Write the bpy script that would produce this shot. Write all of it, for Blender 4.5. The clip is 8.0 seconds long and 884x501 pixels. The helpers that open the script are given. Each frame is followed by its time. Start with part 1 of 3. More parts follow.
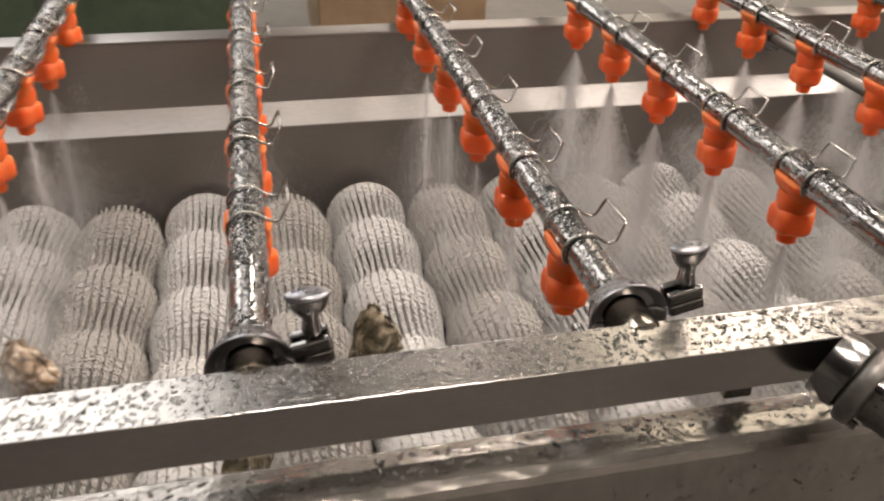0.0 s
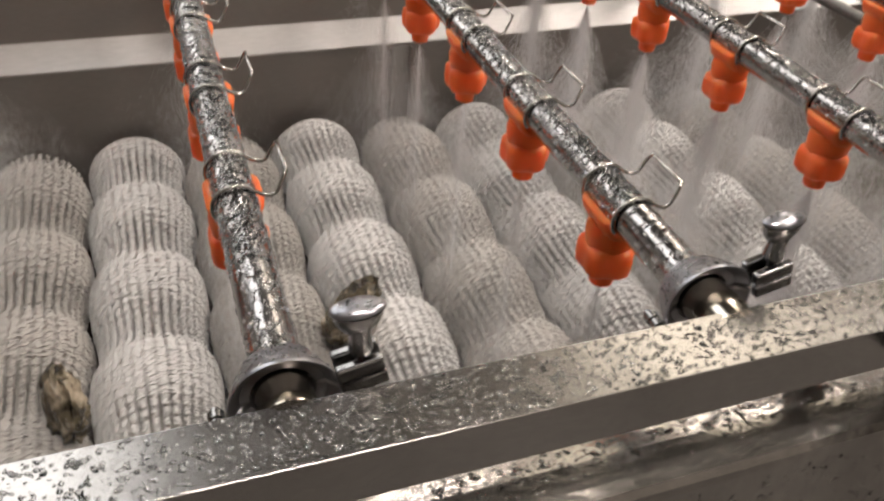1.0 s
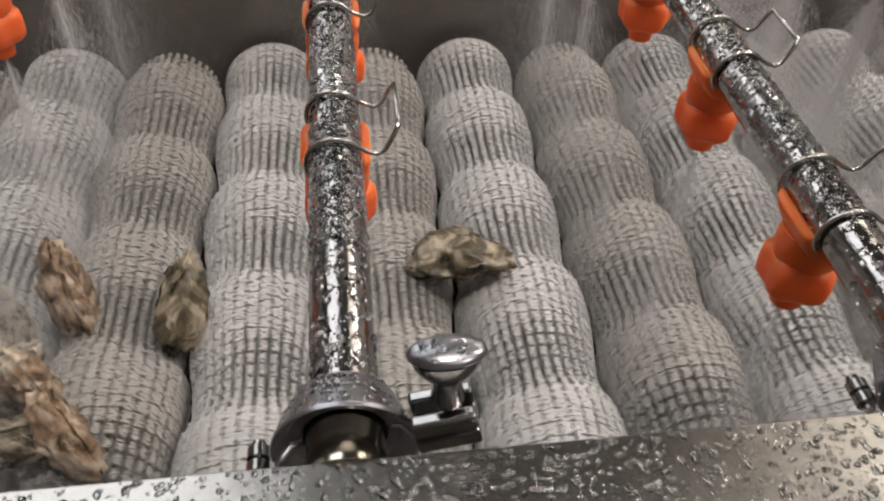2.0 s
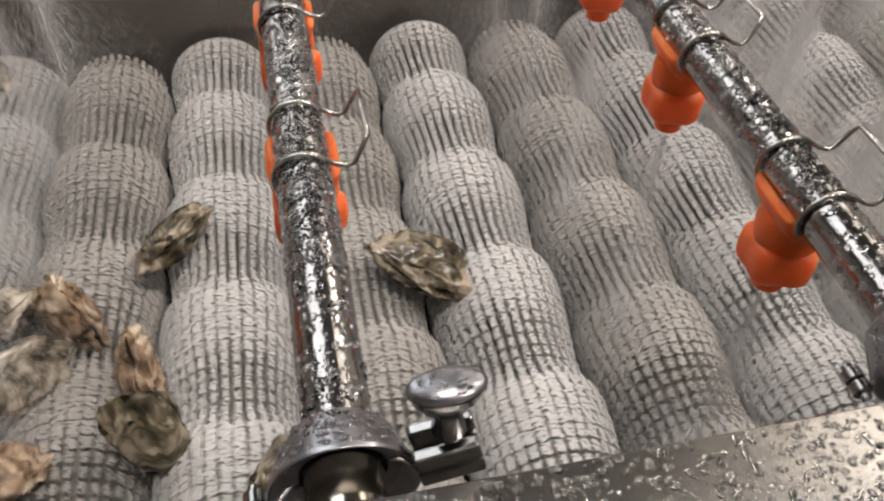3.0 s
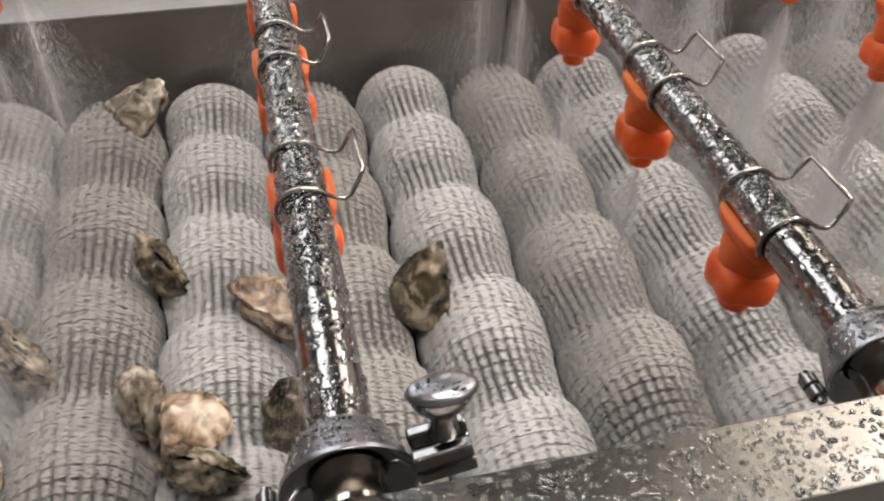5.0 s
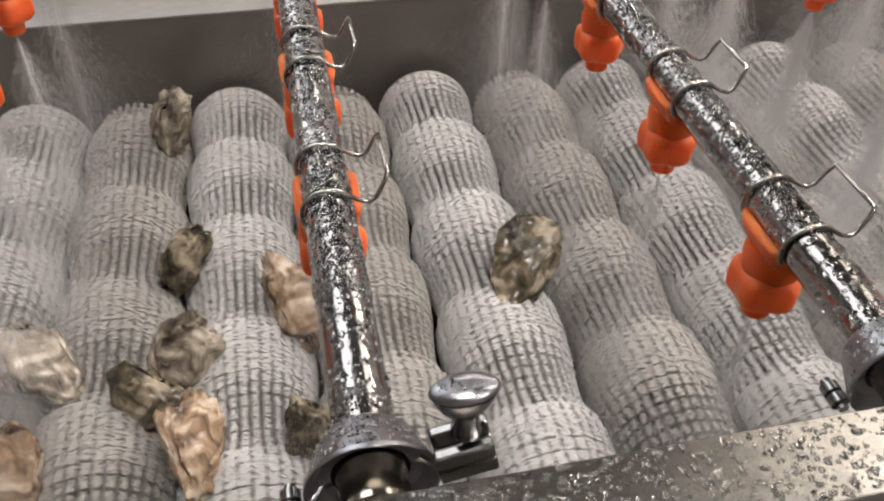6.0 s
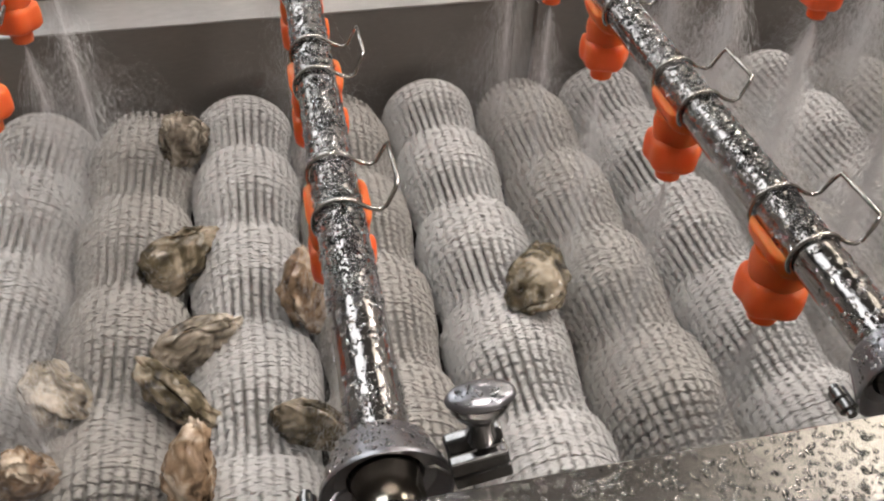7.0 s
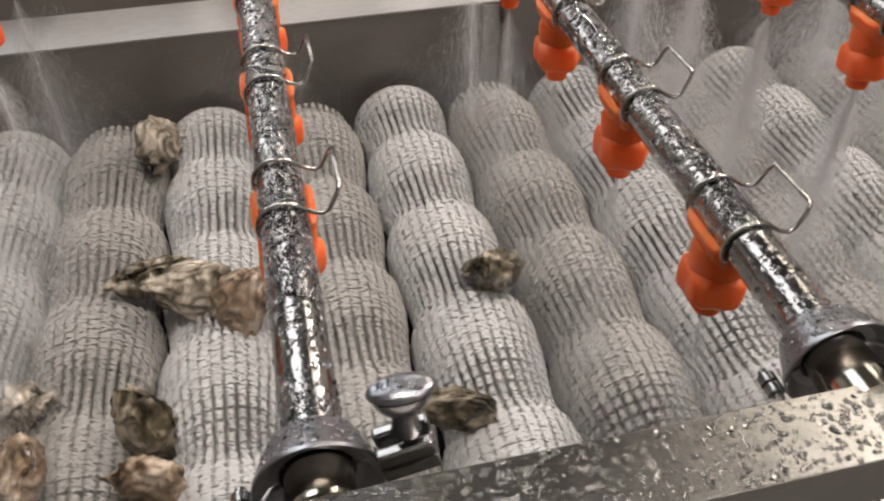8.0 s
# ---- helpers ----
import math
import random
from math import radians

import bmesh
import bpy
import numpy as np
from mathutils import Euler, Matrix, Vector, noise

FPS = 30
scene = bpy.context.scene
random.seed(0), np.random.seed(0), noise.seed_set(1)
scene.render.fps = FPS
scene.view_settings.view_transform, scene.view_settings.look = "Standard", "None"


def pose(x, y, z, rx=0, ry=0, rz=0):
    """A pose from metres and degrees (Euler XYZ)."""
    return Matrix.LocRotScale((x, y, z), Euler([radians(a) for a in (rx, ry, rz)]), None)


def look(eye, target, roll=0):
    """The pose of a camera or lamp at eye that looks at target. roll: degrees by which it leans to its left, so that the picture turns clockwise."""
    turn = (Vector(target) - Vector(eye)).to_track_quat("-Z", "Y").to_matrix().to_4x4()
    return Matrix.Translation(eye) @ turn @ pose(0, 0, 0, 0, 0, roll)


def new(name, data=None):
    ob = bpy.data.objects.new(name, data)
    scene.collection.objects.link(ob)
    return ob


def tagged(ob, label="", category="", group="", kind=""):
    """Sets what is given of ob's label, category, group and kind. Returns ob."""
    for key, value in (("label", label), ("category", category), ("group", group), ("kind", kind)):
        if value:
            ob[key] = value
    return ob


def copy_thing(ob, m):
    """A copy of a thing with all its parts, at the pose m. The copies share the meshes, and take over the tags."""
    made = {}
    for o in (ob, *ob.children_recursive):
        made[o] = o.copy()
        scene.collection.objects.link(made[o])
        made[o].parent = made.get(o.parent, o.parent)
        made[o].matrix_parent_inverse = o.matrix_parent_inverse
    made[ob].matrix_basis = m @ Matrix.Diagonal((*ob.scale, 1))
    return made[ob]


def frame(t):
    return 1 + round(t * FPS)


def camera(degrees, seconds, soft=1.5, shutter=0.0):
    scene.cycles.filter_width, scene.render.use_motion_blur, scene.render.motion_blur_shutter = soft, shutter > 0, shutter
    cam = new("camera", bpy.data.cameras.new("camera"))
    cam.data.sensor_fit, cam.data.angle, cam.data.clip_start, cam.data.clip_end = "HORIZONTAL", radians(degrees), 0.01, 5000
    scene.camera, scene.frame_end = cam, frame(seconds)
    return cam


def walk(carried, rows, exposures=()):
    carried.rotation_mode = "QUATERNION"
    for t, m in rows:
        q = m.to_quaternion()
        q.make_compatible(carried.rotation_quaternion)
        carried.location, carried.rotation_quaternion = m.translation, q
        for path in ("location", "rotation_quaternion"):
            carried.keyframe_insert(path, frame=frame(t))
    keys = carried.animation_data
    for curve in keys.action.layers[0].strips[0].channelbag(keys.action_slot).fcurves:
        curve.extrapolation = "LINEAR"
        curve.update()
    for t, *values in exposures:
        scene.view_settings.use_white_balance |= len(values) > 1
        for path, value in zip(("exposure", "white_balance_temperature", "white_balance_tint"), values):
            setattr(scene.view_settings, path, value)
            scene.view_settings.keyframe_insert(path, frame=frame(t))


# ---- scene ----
cam = camera(55.5, 8.0, soft=2.1, shutter=0.36)
TOP = 1.20  # height of the spray deck over the hall floor
PATH = [
    (0.00, -0.0138, -0.8142, 0.4257, 58.72, -1.57, -11.91),
    (0.50, -0.0543, -0.6938, 0.4030, 56.95, -2.62, -18.04),
    (1.00, -0.0946, -0.6425, 0.3969, 53.11, -3.41, -18.59),
    (1.20, -0.0979, -0.6049, 0.3708, 50.42, -3.45, -15.30),
    (1.50, -0.0723, -0.5534, 0.3591, 48.65, -3.19, -8.90),
    (1.70, -0.0323, -0.5250, 0.3500, 47.69, -2.05, -5.94),
    (2.80, -0.0505, -0.4551, 0.3430, 44.64, -1.24, -10.36),
    (3.00, -0.0466, -0.4584, 0.3526, 44.67, -1.11, -11.36),
    (3.50, -0.0367, -0.4701, 0.3618, 45.91, -1.37, -13.90),
    (4.00, -0.0312, -0.4789, 0.3715, 47.09, -1.42, -14.95),
    (4.50, -0.0447, -0.4885, 0.3750, 47.58, -1.54, -14.27),
    (5.00, -0.0610, -0.4991, 0.3773, 47.58, -1.37, -12.70),
    (6.50, -0.0689, -0.5049, 0.3825, 48.17, -0.97, -11.24),
    (7.00, -0.0751, -0.5061, 0.3851, 48.35, -1.05, -11.40),
    (7.50, -0.0709, -0.5119, 0.3868, 48.42, -0.82, -11.82),
    (8.00, -0.0350, -0.5280, 0.3893, 48.85, 0.20, -12.66),
]
walk(cam, [(t, pose(x, y, TOP + z, rx, ry, rz)) for t, x, y, z, rx, ry, rz in PATH],
     exposures=[(0.0, 0.58, 7000, 12), (0.5, 0.52, 6950, 12), (1.0, 0.45, 6750, 11), (1.5, 0.12, 6550, 10), (1.8, 0.12, 6500, 10), (2.8, 0.27, 6550, 10), (3.6, 0.43, 6500, 10), (8.0, 0.42, 6500, 10)])

# ---- layout, metres; z is relative to TOP ----
PITCH = 0.173          # roller to roller
ROLL_X = 0.185         # axis of one roller
ROLL_Z = -0.505        # roller axis height
ROLL_R = 0.083
WAVE, WAVE_LEN = 0.0070, 0.205
NEAR_END, FAR_END = -0.16, 0.862
PIPE_X = -0.045        # axis of one spray pipe
PIPE_GAP = 0.348
PIPE_Z = -0.036
PIPE_R = 0.0195
CLIP_GAP = 0.206
RAIL_IN, RAIL_OUT = -0.258, -0.311
RAIL_TOP, RAIL_LOW = -0.018, -0.064
WALL_Y = 0.886         # far tank wall
LEDGE_Z = -0.290
LEDGE_RISE = 0.032
LEDGE_Y = 0.945
RIM_Z = -0.114
X0, X1 = -2.2, 2.6     # ends of the tank

# ---- world and light ----
world = bpy.data.worlds.new("hall_air")
scene.world = world
world.use_nodes = True
world.node_tree.nodes["Background"].inputs["Color"].default_value = (0.95, 0.97, 1.0, 1)
world.node_tree.nodes["Background"].inputs["Strength"].default_value = 0.05


# ---- materials ----
def mat(name, color, rough=0.5, metal=0.0, spread=0.15, scale=30.0, fine=220.0, bump=0.2, bump_scale=120.0,
        rough_spread=0.1, stretch=(1, 1, 1), per_object=0.0, per_island=0.0, depth=0.002, coat=0.0, transmit=0.0, ior=1.45):
    m = bpy.data.materials.new(name)
    m.use_nodes = True
    nt = m.node_tree
    b = nt.nodes["Principled BSDF"]
    b.inputs["Metallic"].default_value = metal
    b.inputs["Coat Weight"].default_value = coat
    b.inputs["Coat Roughness"].default_value = 0.08
    b.inputs["Transmission Weight"].default_value = transmit
    b.inputs["IOR"].default_value = ior
    co = nt.nodes.new("ShaderNodeTexCoord")
    mp = nt.nodes.new("ShaderNodeMapping")
    mp.inputs["Scale"].default_value = stretch
    nt.links.new(co.outputs["Object"], mp.inputs["Vector"])

    def tex(s, detail=4.0):
        n = nt.nodes.new("ShaderNodeTexNoise")
        n.inputs["Scale"].default_value = s
        n.inputs["Detail"].default_value = detail
        nt.links.new(mp.outputs["Vector"], n.inputs["Vector"])
        return n.outputs["Fac"]

    def math_node(op, a, c):
        n = nt.nodes.new("ShaderNodeMath")
        n.operation = op
        for i, v in enumerate((a, c)):
            if isinstance(v, (int, float)):
                n.inputs[i].default_value = v
            else:
                nt.links.new(v, n.inputs[i])
        return n.outputs[0]

    big, small = tex(scale), tex(fine, 2.0)
    f = math_node("ADD", math_node("MULTIPLY", big, 0.65), math_node("MULTIPLY", small, 0.35))
    if per_object:
        info = nt.nodes.new("ShaderNodeObjectInfo")
        f = math_node("ADD", f, math_node("MULTIPLY", math_node("SUBTRACT", info.outputs["Random"], 0.5), per_object))
    if per_island:
        geo = nt.nodes.new("ShaderNodeNewGeometry")
        f = math_node("ADD", f, math_node("MULTIPLY", math_node("SUBTRACT", geo.outputs["Random Per Island"], 0.5), per_island))
    ramp = nt.nodes.new("ShaderNodeValToRGB")
    lo = [max(0, c * (1 - spread)) for c in color]
    hi = [min(1, c * (1 + spread)) for c in color]
    ramp.color_ramp.elements[0].position, ramp.color_ramp.elements[1].position = 0.3, 0.7
    ramp.color_ramp.elements[0].color, ramp.color_ramp.elements[1].color = (*lo, 1), (*hi, 1)
    nt.links.new(f, ramp.inputs["Fac"])
    nt.links.new(ramp.outputs["Color"], b.inputs["Base Color"])
    r = math_node("ADD", rough - rough_spread * 0.5, math_node("MULTIPLY", big, rough_spread))
    nt.links.new(r, b.inputs["Roughness"])
    if bump:
        bp = nt.nodes.new("ShaderNodeBump")
        bp.inputs["Strength"].default_value = bump
        bp.inputs["Distance"].default_value = depth
        nt.links.new(tex(bump_scale, 3.0), bp.inputs["Height"])
        nt.links.new(bp.outputs["Normal"], b.inputs["Normal"])
    return m


STEEL = mat("brushed_steel", (0.409, 0.392, 0.37), 0.34, 1.0, 0.10, 6, 260, 0.08, 300, 0.15, (0.15, 1, 1), depth=0.001)
PIPE_STEEL = mat("wet_pipe_steel", (0.304, 0.291, 0.283), 0.16, 1.0, 0.18, 25, 160, 0.42, 150, 0.12, (1, 0.45, 1), depth=0.0016)
CLAMP_STEEL = mat("cast_steel", (0.244, 0.239, 0.235), 0.20, 1.0, 0.15, 40, 300, 0.3, 120, 0.10, depth=0.001)
RAIL_STEEL = mat("wet_rail_steel", (0.326, 0.313, 0.296), 0.24, 1.0, 0.12, 12, 200, 0.25, 60, 0.12, (0.6, 1, 1), depth=0.0015)
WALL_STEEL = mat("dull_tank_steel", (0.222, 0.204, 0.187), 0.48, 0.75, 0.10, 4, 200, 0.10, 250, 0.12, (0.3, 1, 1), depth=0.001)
SKIRT_STEEL = mat("wet_skirt_steel", (0.26, 0.245, 0.225), 0.22, 0.8, 0.30, 14, 120, 0.6, 38, 0.15, (0.6, 1, 0.35), depth=0.004)
# tank steel again, made paler to carry the light the ledge reflects
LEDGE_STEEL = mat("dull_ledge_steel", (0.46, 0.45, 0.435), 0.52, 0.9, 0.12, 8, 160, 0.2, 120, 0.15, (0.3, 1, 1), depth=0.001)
# polished steel with its yellowish reflection put into the base colour
STUB_STEEL = mat("polished_stub_steel", (0.52, 0.48, 0.41), 0.16, 1.0, 0.12, 30, 200, 0.1, 200, 0.08, depth=0.0006)
# cast steel again, paler and bluish to carry the ceiling's reflection
BAND_STEEL = mat("bright_cast_steel", (0.31, 0.31, 0.33), 0.30, 1.0, 0.12, 40, 260, 0.3, 140, 0.12, depth=0.001)
DARK_STEEL = mat("stained_steel", (0.139, 0.131, 0.122), 0.40, 0.6, 0.3, 15, 180, 0.3, 120)
WIRE = mat("spring_wire", (0.42, 0.40, 0.37), 0.22, 1.0, 0.2, 60, 300, 0.1, 300, depth=0.0005)
ORANGE = mat("orange_plastic", (1.0, 0.16, 0.04), 0.5, 0.0, 0.06, 40, 300, 0.08, 250, 0.08, per_object=0.2, depth=0.0006)
resin = ORANGE.node_tree.nodes["Principled BSDF"]  # light spreads inside the plastic
resin.inputs["Subsurface Weight"].default_value = 0.8
resin.inputs["Subsurface Radius"].default_value = (1.0, 0.45, 0.2)
resin.inputs["Subsurface Scale"].default_value = 0.03
NYLON = mat("white_nylon", (0.56, 0.555, 0.54), 0.6, 0.0, 0.08, 14, 500, 0.5, 900, 0.1, (1, 1, 1), per_object=0.5, per_island=0.25, depth=0.0008)
STAINED = mat("stained_nylon", (0.425, 0.41, 0.38), 0.6, 0.0, 0.12, 10, 500, 0.5, 900, 0.1, (1, 1, 1), per_object=0.5, per_island=0.25, depth=0.0008)
CORE = mat("roller_core", (0.22, 0.21, 0.195), 0.6, 0.0, 0.2)
WATER_DARK = mat("tank_water", (0.10, 0.095, 0.085), 0.08, 0.0, 0.3, 8, 60, 0.6, 30, 0.05, coat=0.6, depth=0.01)
DROP = mat("clear_water", (1, 1, 1), 0.0, 0.0, 0.0, bump=0, rough_spread=0.0, transmit=1.0, ior=1.33)
FLOOR = mat("wet_concrete", (0.15, 0.143, 0.135), 0.35, 0.0, 0.25, 3, 60, 0.15, 80)
ROOF = mat("roof_sheet", (0.13, 0.125, 0.12), 0.6, 0.0, 0.15, 2, 60)
PLASTER = mat("wall_plaster", (0.43, 0.405, 0.375), 0.8, 0.0, 0.10, 2, 90, 0.2, 60)
CRATE = mat("green_crate", (0.075, 0.105, 0.07), 0.5, 0.0, 0.2, 20, 150)
CARTON = mat("brown_board", (0.30, 0.20, 0.12), 0.8, 0.0, 0.2, 15, 200)


def lamp_material(name, color, strength):
    m = bpy.data.materials.new(name)
    m.use_nodes = True
    b = m.node_tree.nodes["Principled BSDF"]
    b.inputs["Base Color"].default_value = (0.9, 0.9, 0.9, 1)
    b.inputs["Emission Color"].default_value = (*color, 1)
    b.inputs["Emission Strength"].default_value = strength
    return m


LAMP = lamp_material("lamp_tube", (1.0, 0.95, 0.88), 9.0)
DAYLIGHT = lamp_material("daylight", (0.95, 0.97, 1.0), 2.8)
WARM_GLOW = lamp_material("yellowed_roof_sheet", (1.0, 0.90, 0.74), 2.4)


MIST = mat("falling_water", (0.739, 0.739, 0.739), 0.9, 0.0, 0.03, bump=0)


def shell_material(name, base, dark, pale):
    m = bpy.data.materials.new(name)
    m.use_nodes = True
    nt = m.node_tree
    b = nt.nodes["Principled BSDF"]
    b.inputs["Roughness"].default_value = 0.2
    co = nt.nodes.new("ShaderNodeTexCoord")
    n = nt.nodes.new("ShaderNodeTexNoise")
    n.inputs["Scale"].default_value, n.inputs["Detail"].default_value, n.inputs["Distortion"].default_value = 27, 6, 1.0
    ramp = nt.nodes.new("ShaderNodeValToRGB")
    e = ramp.color_ramp.elements
    e[0].position, e[0].color = 0.34, (*dark, 1)
    e[1].position, e[1].color = 0.66, (*pale, 1)
    mid = e.new(0.5)
    mid.color = (*base, 1)
    bp = nt.nodes.new("ShaderNodeBump")
    bp.inputs["Strength"].default_value, bp.inputs["Distance"].default_value = 0.8, 0.003
    nt.links.new(co.outputs["Object"], n.inputs["Vector"])
    nt.links.new(n.outputs["Fac"], ramp.inputs["Fac"])
    nt.links.new(ramp.outputs["Color"], b.inputs["Base Color"])
    nt.links.new(n.outputs["Fac"], bp.inputs["Height"])
    nt.links.new(bp.outputs["Normal"], b.inputs["Normal"])
    return m


SHELLS = [
    shell_material("tan_shell", (0.36, 0.25, 0.16), (0.08, 0.055, 0.035), (0.70, 0.60, 0.47)),
    shell_material("brown_shell", (0.115, 0.095, 0.058), (0.02, 0.017, 0.012), (0.46, 0.39, 0.29)),
    shell_material("grey_shell", (0.30, 0.26, 0.20), (0.06, 0.05, 0.038), (0.66, 0.59, 0.49)),
]


# ---- mesh helpers ----
def part(name, bm, material, parent=None, label="", smooth=False):
    me = bpy.data.meshes.new(name)
    bm.normal_update()
    bm.to_mesh(me)
    bm.free()
    me.materials.append(material)
    if smooth:
        me.shade_smooth()
    ob = new(name, me)
    ob.parent = parent
    return tagged(ob, label)


def box(bm, x0, x1, y0, y1, z0, z1, bevel=0.0):
    m = Matrix.Translation(((x0 + x1) / 2, (y0 + y1) / 2, (z0 + z1) / 2)) @ Matrix.Diagonal((x1 - x0, y1 - y0, z1 - z0, 1))
    made = bmesh.ops.create_cube(bm, size=1, matrix=m)
    if bevel:
        edges = list({e for v in made["verts"] for e in v.link_edges})
        bmesh.ops.bevel(bm, geom=edges, offset=bevel, segments=2, affect="EDGES", profile=0.5)
    return bm


def lathe(bm, profile, turn=Matrix(), n=32, closed=True):
    """Turns (radius, height) points round z; turn lays the result."""
    rings = []
    for r, h in profile:
        rings.append([bm.verts.new(turn @ Vector((r * math.cos(a), r * math.sin(a), h))) for a in (2 * math.pi * i / n for i in range(n))])
    for a, b in zip(rings, rings[1:]):
        for i in range(n):
            bm.faces.new((a[i], a[(i + 1) % n], b[(i + 1) % n], b[i]))
    crisp = [0, len(rings) - 1] if closed else []
    for k in range(1, len(profile) - 1):
        d0 = Vector(profile[k]) - Vector(profile[k - 1])
        d1 = Vector(profile[k + 1]) - Vector(profile[k])
        if d0.angle(d1) > 0.6:
            crisp.append(k)
    for k in crisp:
        for i in range(n):
            bm.edges.get((rings[k][i], rings[k][(i + 1) % n])).smooth = False
    if closed:
        bm.faces.new(list(reversed(rings[0])))
        bm.faces.new(rings[-1])
    return bm


def tube(bm, points, r, n=8, ends=True):
    """A round wire or pipe along points."""
    pts = [Vector(p) for p in points]
    rings, side = [], None
    for i, p in enumerate(pts):
        d = (pts[min(i + 1, len(pts) - 1)] - pts[max(i - 1, 0)]).normalized()
        if side is None:
            side = d.orthogonal().normalized()
        side = (side - d * side.dot(d)).normalized()
        up = d.cross(side)
        rings.append([bm.verts.new(p + r * (math.cos(a) * side + math.sin(a) * up)) for a in (2 * math.pi * k / n for k in range(n))])
    for a, b in zip(rings, rings[1:]):
        for i in range(n):
            bm.faces.new((a[i], a[(i + 1) % n], b[(i + 1) % n], b[i]))
    if ends:
        bm.faces.new(list(reversed(rings[0])))
        bm.faces.new(rings[-1])
    return bm


ALONG_Y = Matrix.Rotation(radians(-90), 4, "X")  # z of a lathe to +y
BLANK = lambda: bmesh.new()


def empty(name, m):
    ob = new(name)
    ob.matrix_basis = m
    ob.empty_display_size = 0.05
    return ob


def drop_mesh(name, places, seed):
    """Water beads: (place, normal, size) each a small flattened dome."""
    rng = random.Random(seed)
    verts, faces = [], []
    for p, n, s in places:
        p, n = Vector(p), Vector(n).normalized()
        a = Matrix.Rotation(rng.uniform(0, 6.28), 3, n) @ n.orthogonal().normalized()
        b = n.cross(a)
        k, high = rng.choice((0.9, 1.0, 1.3, 1.9)), rng.uniform(0.4, 0.7)
        off = len(verts)
        for ring, up in ((1.0, -0.05), (0.8, 0.6)):
            for i in range(6):
                w = 2 * math.pi * i / 6
                wob = rng.uniform(0.75, 1.2)
                verts.append(tuple(p + a * s * k * wob * ring * math.cos(w) + b * s * wob * ring * math.sin(w) + n * s * high * up))
        verts.append(tuple(p + n * s * high))
        for i in range(6):
            j = (i + 1) % 6
            faces.append((off + i, off + j, off + 6 + j, off + 6 + i))
            faces.append((off + 6 + i, off + 6 + j, off + 12))
        faces.append(tuple(off + 5 - i for i in range(6)))
    me = bpy.data.meshes.new(name)
    me.from_pydata(verts, [], faces)
    me.materials.append(DROP)
    me.shade_smooth()
    me.update()
    return me


def drops(me, parent):
    ob = new(me.name, me)
    ob.parent = parent
    return tagged(ob, kind="stuff")


# ---- the hall ----
def hall():
    bm = box(BLANK(), -7, 7, -6, 8, -0.1, 0)
    tagged(part("floor", bm, FLOOR), "wet grey concrete factory floor, worn", "floor", kind="structure")
    for name, dims in (("wall_south", (-7, 7, -6.2, -6, 0, 5.2)),
                       ("wall_west", (-7.2, -7, -6.2, 8.2, 0, 5.2)), ("wall_east", (7, 7.2, -6.2, 8.2, 0, 5.2))):
        tagged(part(name, box(BLANK(), *dims), PLASTER), "plain pale plastered wall of the hall", "wall", kind="structure")
    # far wall with one wide window opening
    bm = BLANK()
    for dims in ((-7, -5.4, 8, 8.2, 0, 5.2), (-1.0, 7, 8, 8.2, 0, 5.2), (-5.4, -1.0, 8, 8.2, 0, 2.6), (-5.4, -1.0, 8, 8.2, 4.95, 5.2)):
        box(bm, *dims)
    tagged(part("wall_north", bm, PLASTER), "plain pale plastered wall of the hall", "wall", kind="structure")
    win = empty("window_1", pose(-3.2, 8.1, 2.6))
    for x in (-2.2, -0.75, 0.71, 2.16):
        part("window_frame", box(BLANK(), x, x + 0.04, -0.03, 0.03, 0.04, 2.31), STEEL, win)
    for z in (0.0, 2.31):
        part("window_frame", box(BLANK(), -2.2, 2.2, -0.03, 0.03, z, z + 0.04), STEEL, win)
    tagged(win, "wide steel framed window with daylight behind it", "window", kind="structure")
    tagged(part("backdrop", box(BLANK(), -9, 4, 9.0, 9.05, 0, 8), DAYLIGHT), "bright overcast daylight outside the window", "sky", kind="structure")
    bm = BLANK()
    for dims in ((-7.2, -3.6, -6.2, 8.2), (-0.7, 2.9, -6.2, 8.2), (4.4, 7.2, -6.2, 8.2), (-3.6, -0.7, -6.2, 1.2), (-3.6, -0.7, 6.2, 8.2), (2.9, 4.4, -6.2, 1.6), (2.9, 4.4, 7.6, 8.2)):
        box(bm, *dims, 5.2, 5.35)
    sky = empty("window_2", pose(-2.15, 3.70, 5.2))
    for x in (-1.45, -0.50, 0.46, 1.41):
        part("window_frame", box(BLANK(), x, x + 0.04, -2.5, 2.5, 0.05, 0.10), STEEL, sky)
    tagged(sky, "roof light with steel bars and daylight above it", "window", kind="structure")
    tagged(part("backdrop", box(BLANK(), -4.6, 0.3, 0.4, 7.2, 5.7, 5.75), DAYLIGHT), "bright overcast daylight above the roof light", "sky", kind="structure")
    # unseen glowing sheet, added for the warm reflection at the rail's right
    pane = empty("window_3", pose(3.65, 4.6, 5.2))
    part("pane", box(BLANK(), -0.75, 0.75, -3.0, 3.0, 0.06, 0.07), WARM_GLOW, pane)
    tagged(pane, "added warm glowing roof sheet, unseen, for the rail's reflection", "window", kind="structure")
    tagged(part("ceiling", bm, ROOF), "plain dark ceiling of the hall", "ceiling", kind="structure")


